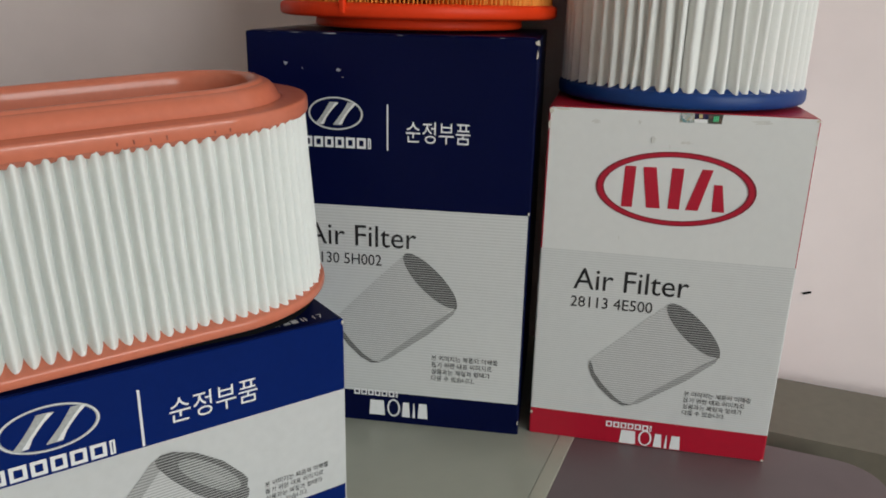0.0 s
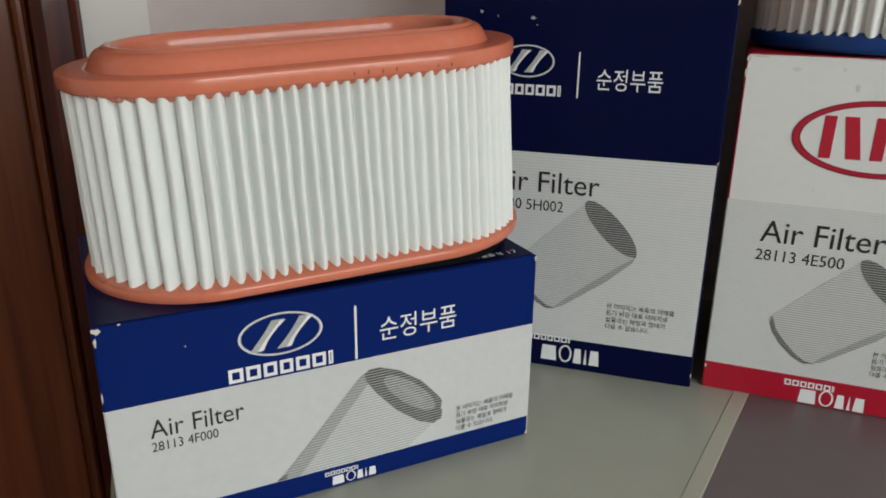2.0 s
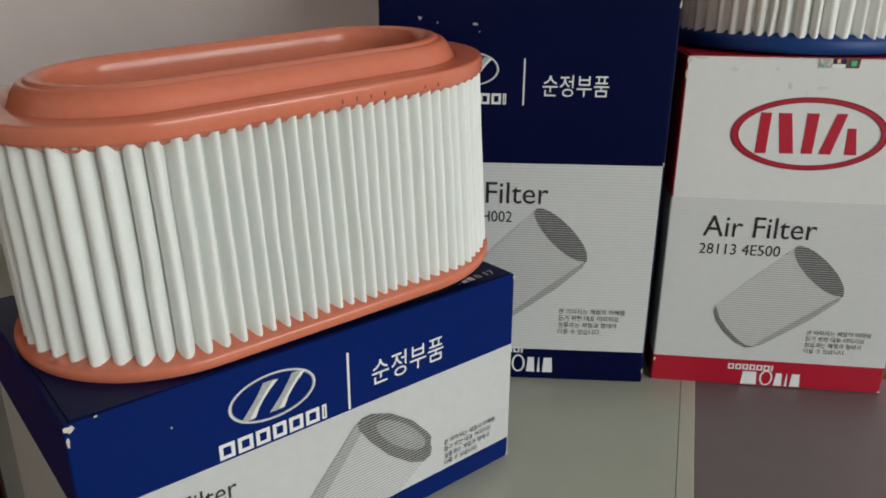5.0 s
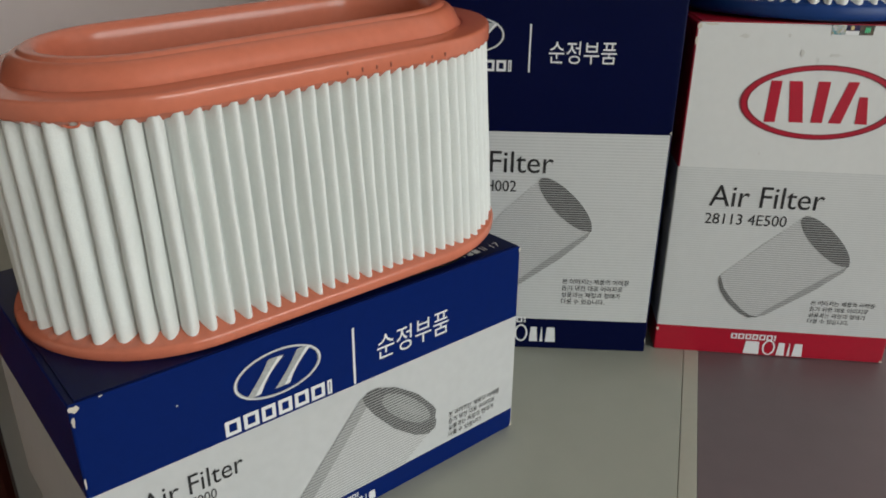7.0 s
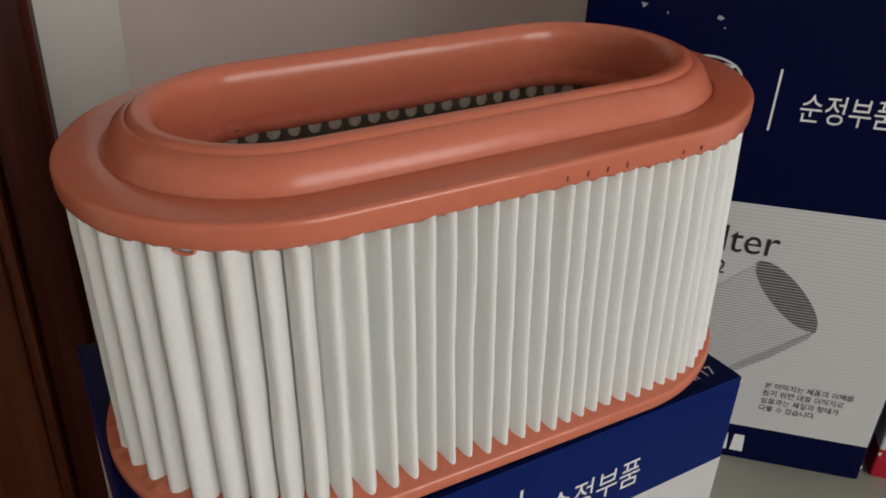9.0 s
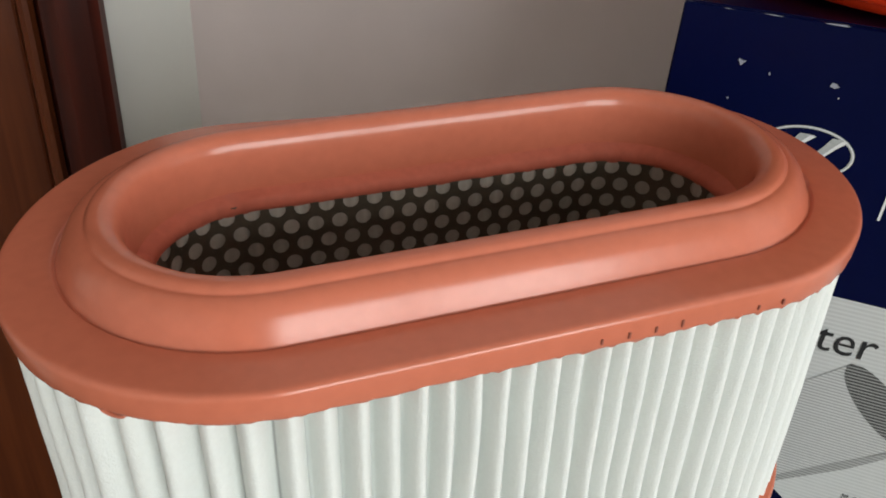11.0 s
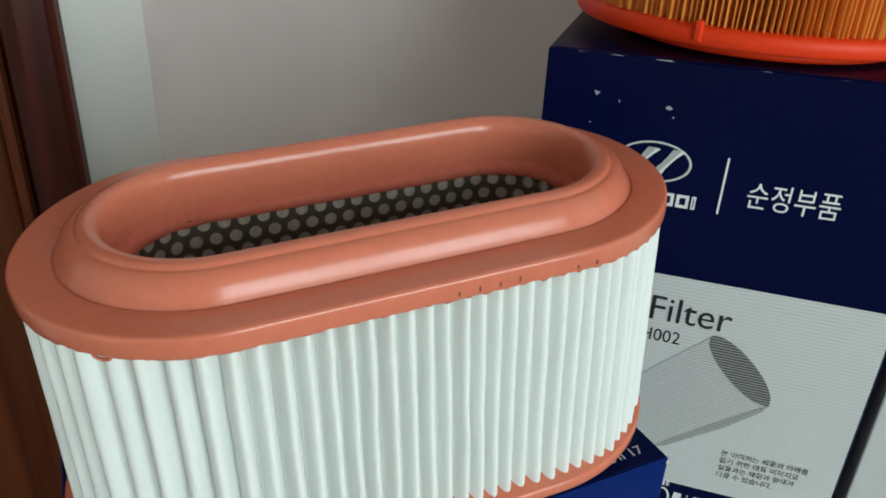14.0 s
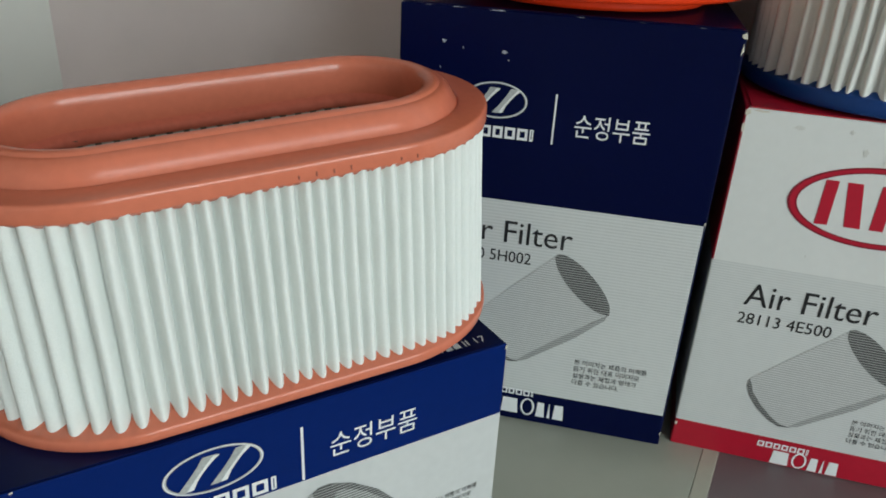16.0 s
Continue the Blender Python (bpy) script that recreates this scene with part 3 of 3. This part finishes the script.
maker_mark(tall_box, (0.0681, 0.0212, 0.1003, 0.0258), (0.0793, 0.0058, 0.1224, 0.0188))
picture(tall_box, lambda u, v: (0.1057 + (u - 0.087) * 1.02, 0.1315 + (v - 0.1092) * 1.07))
for k, (u, v, s, fl) in enumerate(((0.0264, 0.2548, 0.0019, 0.8), (0.0375, 0.2520, 0.0006, 1.5), (0.0616, 0.2514, 0.0022, 0.9), (0.0248, 0.2397, 0.0007, 1.0), (0.1860, 0.2715, 0.0026, 0.9), (0.1868, 0.1640, 0.0012, 1.8), (0.1868, 0.2640, 0.0008, 5.0), (0.0640, 0.2470, 0.0006, 1.4), (0.1872, 0.010, 0.0007, 3.0))):
    part("scuff", blotch(u, v, s, 40 + k, flat=fl), SCUFF if k > 3 else DULL_SCUFF, tall_box)
for k, (u, size) in enumerate(((0.0165, 0.0022), (0.0340, 0.0046), (0.0560, 0.0062), (0.1010, 0.0030), (0.1340, 0.0018), (0.1650, 0.0024))):
    part("scuff", blotch(u, HB - 0.0003, size, 70 + k, flat=0.07), DULL_SCUFF, tall_box)

# white and red carton
HC = 0.2332
red_box = carton("white_red_carton", pose(0.3895, 0.0026, TOP, 0, 0, -46.9) @ Matrix.Scale(0.993, 4), 0.1602, 0.15, HC, (0.0205, 0.1402),
                 [(RED, RED), (CARD_LINES_FINE, CARD_LINES_FINE), (WHITE_CARD, RED)], "white, grey and red printed carton standing at the desk edge", plain_right=True)
part("oval_ring", ring_shape(0.0813, 0.1855, 0.0487, 0.0238, 0.0050, 0.0034, 0.0003), INK_RED, red_box, "red oval ring")
part("oval_ring_edge", ring_shape(0.0813, 0.1855, 0.0487, 0.0238, 0.0012, 0.0009, 0.00045), INK_DARK_RED, red_box)
part("oval_ring_edge", ring_shape(0.0813, 0.1855, 0.0447, 0.0210, 0.0010, 0.0007, 0.00045), INK_DARK_RED, red_box)
for pts in ([(0.0495, 0.1722), (0.0563, 0.1724), (0.0567, 0.1988), (0.0500, 0.1988)], [(0.0650, 0.1726), (0.0735, 0.1726), (0.0690, 0.1988), (0.0610, 0.1988)], [(0.0782, 0.1728), (0.0852, 0.1728), (0.0858, 0.1990), (0.0785, 0.1990)], [(0.0890, 0.1728), (0.0965, 0.1728), (0.1030, 0.1992), (0.0965, 0.1992)], [(0.1050, 0.1728), (0.1125, 0.1728), (0.1095, 0.1900), (0.1045, 0.1900)]):
    part("oval_block", outline(pts, 0.0003), INK_RED, red_box, "red block in the oval")
lettering("title_text", "Air Filter", (0.0236, 0.1135, 0.0975, 0.1285), INK_BLACK, red_box)
lettering("part_number", "28113 4E500", (0.0225, 0.1008, 0.0760, 0.1085), INK_BLACK, red_box)
note(red_box, 0.1030, 0.0290, 0.1460, 0.0470)
maker_mark(red_box, (0.0535, 0.0128, 0.0847, 0.0172), (0.0636, 0.0012, 0.1047, 0.0124))
picture(red_box, lambda u, v: (u, v))
sticker = part("security_sticker", outline([(0.0800, 0.2276), (0.0880, 0.2276), (0.0880, 0.2334), (0.0800, 0.2334)], 0.0004), FOIL, red_box, "iridescent silver security sticker")
part("sticker_panel", outline([(0.0880, 0.2276), (0.0960, 0.2276), (0.0960, 0.2334), (0.0880, 0.2334)], 0.0004), FOIL_DARK, sticker)
part("sticker_panel", outline([(0.0880, 0.2276), (0.0958, 0.2276), (0.0958, 0.2300), (0.0880, 0.2300)], 0.0006), INK_WHITE, sticker)
part("sticker_panel", outline([(0.0960, 0.2276), (0.1040, 0.2276), (0.1045, 0.2334), (0.0960, 0.2334)], 0.0004), FOIL_BROWN, sticker)
bars("sticker_bar", 3, (0.0990, 0.2290, 0.1020, 0.2322), INK_GREEN, sticker, lift=0.0007)
bars("sticker_bar", 1, (0.0905, 0.2306, 0.0925, 0.2330), INK_GOLD, sticker, lift=0.0007)
for k, (u, v, s, fl) in enumerate(((0.0020, 0.2310, 0.0026, 0.8), (0.0100, 0.2322, 0.0060, 0.14), (0.0009, 0.2220, 0.0009, 4.0), (0.1580, 0.2320, 0.0017, 1.0), (0.1592, 0.2200, 0.0006, 5.0), (0.1590, 0.0012, 0.0016, 0.8), (0.0012, 0.0170, 0.0012, 2.0))):
    part("scuff", blotch(u, v, s, 90 + k, flat=fl), SCUFF, red_box)
for k, (u, v, s, fl) in enumerate(((0.128, 0.2295, 0.0085, 0.22), (0.030, 0.2255, 0.0042, 0.4), (0.0655, 0.2160, 0.0018, 1.5), (0.0755, 0.2120, 0.0008, 3.0), (0.0560, 0.2265, 0.0016, 0.9), (0.085, 0.2150, 0.0050, 0.3), (0.0500, 0.1510, 0.0006, 3.0))):
    part("smudge", blotch(u, v, s, 120 + k, flat=fl), STAIN, red_box)

# ---- oval salmon filter on the low carton ----
HALF, R_FL = 0.0568, 0.0650
LEAN_X, LEAN_Y = 0.050, 0.024
oval = thing("oval_air_filter", pose(0.1312, 0.0702, 0.8779) @ Matrix.Rotation(-0.058, 4, "Z") @ Matrix.Rotation(-LEAN_X, 4, "Y") @ Matrix.Rotation(LEAN_Y, 4, "X"),
             "oval salmon-rimmed air filter with white pleats on the low carton", "air filter", "air filters")
BASE_SHIFT = Matrix.Translation((-0.0012, -0.0008, 0))
SAG = Matrix.Translation((0, 0, 0.1)) @ Matrix.Rotation(-0.011, 4, "Y") @ Matrix.Translation((0, 0, -0.1))  # the soft top leans a little more


def skirt(k, s):
    """Uneven lower edge of the cast rim, with runs of small drips along one stretch."""
    if k > 2:
        return 0.0, 0.0
    a = s * 2 * math.pi
    v = 0.5 * ripple(16 * math.cos(a) + 3, 16 * math.sin(a)) + 0.5 * ripple(85 * math.cos(a), 85 * math.sin(a) + 9)
    runs = math.exp(-((s - 0.17) / 0.10) ** 2) * max(0.0, math.sin(s * 2 * math.pi * 92)) ** 2
    return 0.00008 * v, 0.0009 * v - 0.0009 * runs


flange = [(0.0610, 0.1020), (0.0648, 0.1008), (0.0652, 0.1010), (0.0654, 0.1017), (0.0655, 0.1040), (0.0655, 0.1066), (0.0654, 0.1073), (0.0652, 0.1079), (0.0648, 0.1083), (0.0643, 0.1085), (0.0634, 0.1086),
          (0.0560, 0.1087), (0.0524, 0.1087), (0.0520, 0.1086), (0.0517, 0.1081), (0.0514, 0.1079), (0.0511, 0.1081), (0.0508, 0.1087), (0.0504, 0.1093), (0.0499, 0.1102), (0.0494, 0.1114), (0.0488, 0.1127), (0.0481, 0.1139),
          (0.0473, 0.1150), (0.0464, 0.1159), (0.0454, 0.1166), (0.0445, 0.1170), (0.0437, 0.1172), (0.0433, 0.1172), (0.0429, 0.1172), (0.0426, 0.1176), (0.0421, 0.1182), (0.0413, 0.1186), (0.0400, 0.1188),
          (0.0385, 0.1187), (0.0371, 0.1182), (0.0360, 0.1173), (0.0352, 0.1160), (0.0347, 0.1142), (0.0344, 0.1115), (0.0338, 0.0955)]
rim = swept(flange, HALF, R_FL, 420, skirt)
for v in rim.verts:  # the brim is a little fuller behind one end
    if v.co.y > 0 and v.co.z < 0.1092:
        q = min(1.0, max(0.0, (-v.co.x - 0.01) / 0.07))
        v.co.y += 0.0055 * q * q * (3 - 2 * q) * v.co.y / 0.065 * min(1.0, max(0.0, (math.hypot(max(0.0, abs(v.co.x) - HALF), v.co.y) - 0.050) / 0.012))
part("top_rim", rim, SALMON, oval, "glossy salmon cast rim with a raised collar", smooth=True, m=SAG)


def lip(k, s):
    a = s * 2 * math.pi
    v = ripple(9 * math.cos(a), 9 * math.sin(a) + 4) + 0.6 * ripple(30 * math.cos(a), 30 * math.sin(a) + 2)
    return (-0.0006 * v, 0.0009 * v) if k >= 2 else (0.0, 0.0)


part("inner_lip", swept([(0.0350, 0.1022), (0.0334, 0.1004), (0.0320, 0.0996), (0.0312, 0.0988), (0.0308, 0.0978), (0.0306, 0.0958), (0.0318, 0.0944)], HALF, R_FL, 240, lip), SALMON_DULL, oval, "uneven salmon lip inside the opening", smooth=True, m=SAG)


def left_wide(s):
    """The folds round one end are wider."""
    d = min(abs(s - 0.93), 1 - abs(s - 0.93))
    return 1.0 + 0.65 * math.exp(-((d / 0.085) ** 2))


def left_deep(s):
    """The folds where the end meets the straight are pulled open."""
    d = min(abs(s - 0.03), 1 - abs(s - 0.03))
    return 1.0 + 0.95 * math.exp(-((d / 0.085) ** 2))


fleece = folds(HALF, 0.0636, 0.0054, 0.004, 0.1040, 92, per=12, levels=12, uneven=0.06, sharp=0.64, slow=left_wide, sway=0.00040, seed=4, deep=left_deep)
for v in fleece.verts:
    v.co.x *= 1 + 0.022 * (1 - v.co.z / 0.104)
    v.co.y *= 1 + 0.050 * (1 - v.co.z / 0.104)
part("pleats", fleece, FLEECE, oval, "white fleece pleats", smooth=True)
part("bottom_rim", swept([(0.0280, 0.0004), (0.0672, 0.0), (0.0682, 0.0004), (0.0688, 0.0012), (0.0690, 0.0030), (0.0689, 0.0046), (0.0685, 0.0056), (0.0677, 0.0061), (0.0600, 0.0064)], HALF, R_FL, 220), SALMON, oval, smooth=True, m=BASE_SHIFT)


def crest(k, s):
    a = s * 2 * math.pi
    v = ripple(60 * math.cos(a), 60 * math.sin(a)) + 0.6 * ripple(22 * math.cos(a) + 7, 22 * math.sin(a))
    return (0.0002 * v, 0.0006 * v) if k >= 1 else (0.0, 0.0)


part("glue_line", swept([(0.0682, 0.0058), (0.0670, 0.0062), (0.0658, 0.0064), (0.0640, 0.0068), (0.0620, 0.0073), (0.0600, 0.0078), (0.0500, 0.0082)], HALF, R_FL, 420, crest), SALMON, oval, smooth=True, m=BASE_SHIFT)
part("glue_line", swept([(0.0644, 0.1016), (0.0632, 0.1006), (0.0618, 0.0992), (0.0604, 0.0978), (0.0570, 0.0972)], HALF, R_FL, 420, crest), SALMON, oval, smooth=True, m=SAG)


def perforated(half, r, z0, rows, count, hole, pitch_z):
    """A sheet with round holes in staggered rows, one square cell round each hole."""
    total = 4 * half + 2 * math.pi * r
    step = total / count
    bm = bmesh.new()
    n = 12
    for row in range(rows):
        for k in range(count):
            s0, zc = (k + 0.5 * (row % 2)) * step, z0 + (row + 0.5) * pitch_z
            outer, inner = [], []
            for i in range(n):
                t = 2 * math.pi * (i + 0.5) / n
                c, s = math.cos(t), math.sin(t)
                m = max(abs(c), abs(s))
                for lst, du, dv in ((outer, step / 2 * c / m, pitch_z / 2 * s / m), (inner, hole * c, hole * s)):
                    cx, nx, ny = track(s0 + du, half, r)
                    lst.append(bm.verts.new((cx + r * nx, r * ny, zc + dv)))
            for i in range(n):
                bm.faces.new((outer[i], outer[(i + 1) % n], inner[(i + 1) % n], inner[i]))
    return bm


tagged(part("screen", perforated(HALF, 0.0314, 0.0030, 14, 54, 0.00265, 0.0067), SCREEN, oval, "dark perforated metal screen"), kind="stuff")
part("inner_paper", folds(HALF, 0.0321, 0.0004, 0.004, 0.0960, 120, per=4, levels=4, seed=8), INNER_PAPER, oval, smooth=True)
st = stations(HALF, R_FL, 96)
seal = [(cx + 0.0604 * nx, 0.0604 * ny) for cx, nx, ny in st]
part("rubber_seal", loft([[(x, y, min(-0.0004, -0.0054 - LEAN_X * x - LEAN_Y * y)) for x, y in seal], [(x, y, 0.0012) for x, y in seal]], cap_start=True), RUBBER, oval, "black rubber seal under the rim")
part("bottom_plate", loft([[(cx + 0.0335 * nx, 0.0335 * ny, 0.004) for cx, nx, ny in st], [(cx + 0.0335 * nx, 0.0335 * ny, 0.0046) for cx, nx, ny in st]], cap_start=True, cap_end=True), SALMON, oval)
drip = loft([[(0.0030 * math.cos(t) + 0.0005 * math.cos(u) * math.cos(t), 0.0006 * math.sin(u), 0.0013 * math.sin(t) + 0.0005 * math.cos(u) * math.sin(t)) for u in [2 * math.pi * i / 8 for i in range(8)]]
             for t in [radians(-170 + 200 * k / 14) for k in range(15)]], cap_start=True, cap_end=True)
part("glue_drip", drip, SALMON, oval, smooth=True, m=Matrix.Translation((-0.0955, -0.0510, 0.0992)) @ Matrix.Rotation(radians(-38), 4, "Z"))

for k, (x, tall) in enumerate(((0.0110, 0.0016), (0.0182, 0.0020), (0.0254, 0.0018), (0.0326, 0.0021), (0.0545, 0.0014), (0.0618, 0.0016))):
    part("nick", block(x - 0.0004, -0.06585, 0.1024, x + 0.0003, -0.0653, 0.1024 + tall, 0.0002), GLUE_CRACK, oval, "dark nick in the rim", m=SAG)

# ---- round orange filter on the tall carton ----
orange = thing("orange_air_filter", pose(0.3705, 0.1225, TOP + HB + 0.0008), "round orange air filter with amber pleats standing on the navy carton", "air filter", "air filters")
part("bottom_rim", swept([(0.040, 0.0), (0.071, 0.0), (0.0725, 0.0010), (0.0730, 0.0024), (0.0722, 0.0052), (0.0735, 0.0062), (0.0900, 0.0068), (0.0950, 0.0074), (0.0966, 0.0088), (0.0968, 0.0128), (0.0962, 0.0148), (0.0945, 0.0158), (0.0880, 0.0162), (0.0800, 0.0160)], 0, 0.09, 120), ORANGE, orange, "bright orange cast base", smooth=True)
part("pleats", folds(0, 0.0922, 0.0095, 0.0150, 0.105, 215, per=6, levels=4, uneven=0.12, sharp=1.2, sway=0.0006, seed=11), AMBER, orange, "amber paper pleats", smooth=True)
part("top_rim", swept([(0.080, 0.1040), (0.0940, 0.1040), (0.0965, 0.1060), (0.0968, 0.1130), (0.0950, 0.1155), (0.070, 0.1160), (0.066, 0.1140), (0.066, 0.1000)], 0, 0.09, 96), ORANGE, orange, smooth=True)
part("inner_tube", swept([(0.0662, 0.02), (0.0662, 0.104)], 0, 0.09, 64), AMBER, orange, smooth=True)
nub = block(-0.0018, -0.0980, 0.0095, 0.0018, -0.0945, 0.0185, 0.0008)
part("mould_nub", nub, ORANGE, orange, m=Matrix.Rotation(radians(-62), 4, "Z"))

# ---- round white filter on the white and red carton ----
white = thing("white_air_filter", pose(0.5015, -0.0050, TOP + HC + 0.0008), "round white pleated air filter with blue base on a carton", "air filter", "air filters")
part("bottom_rim", swept([(0.040, 0.0), (0.0790, 0.0), (0.0808, 0.0008), (0.0815, 0.0026), (0.0815, 0.0078), (0.0806, 0.0092), (0.0795, 0.0097), (0.070, 0.0099)], 0, 0.08, 120), BLUE_RUBBER, white, "blue cast base", smooth=True)


def ragged(k, s):
    a = s * 2 * math.pi
    v = ripple(55 * math.cos(a), 55 * math.sin(a)) + 0.5 * ripple(18 * math.cos(a) + 7, 18 * math.sin(a))
    return (0.0003 * v, 0.0010 * v) if k >= 1 else (0.0, 0.0)


part("glue_line", swept([(0.0800, 0.0093), (0.0775, 0.0104), (0.0755, 0.0118), (0.070, 0.0124)], 0, 0.08, 300, ragged), BLUE_RUBBER, white, smooth=True)
part("pleats", folds(0, 0.0798, 0.0062, 0.009, 0.19, 60, per=8, levels=8, uneven=0.30, sharp=1.0, sway=0.0014, seed=21), PAPER_FLEECE, white, "white paper pleats", smooth=True)
part("top_rim", swept([(0.060, 0.1880), (0.0790, 0.1880), (0.0815, 0.1900), (0.0815, 0.1990), (0.0790, 0.2010), (0.055, 0.2010), (0.052, 0.1980), (0.052, 0.1860)], 0, 0.08, 96), BLUE_RUBBER, white, smooth=True)
part("inner_tube", swept([(0.0522, 0.01), (0.0522, 0.188)], 0, 0.08, 64), SCREEN, white, smooth=True)
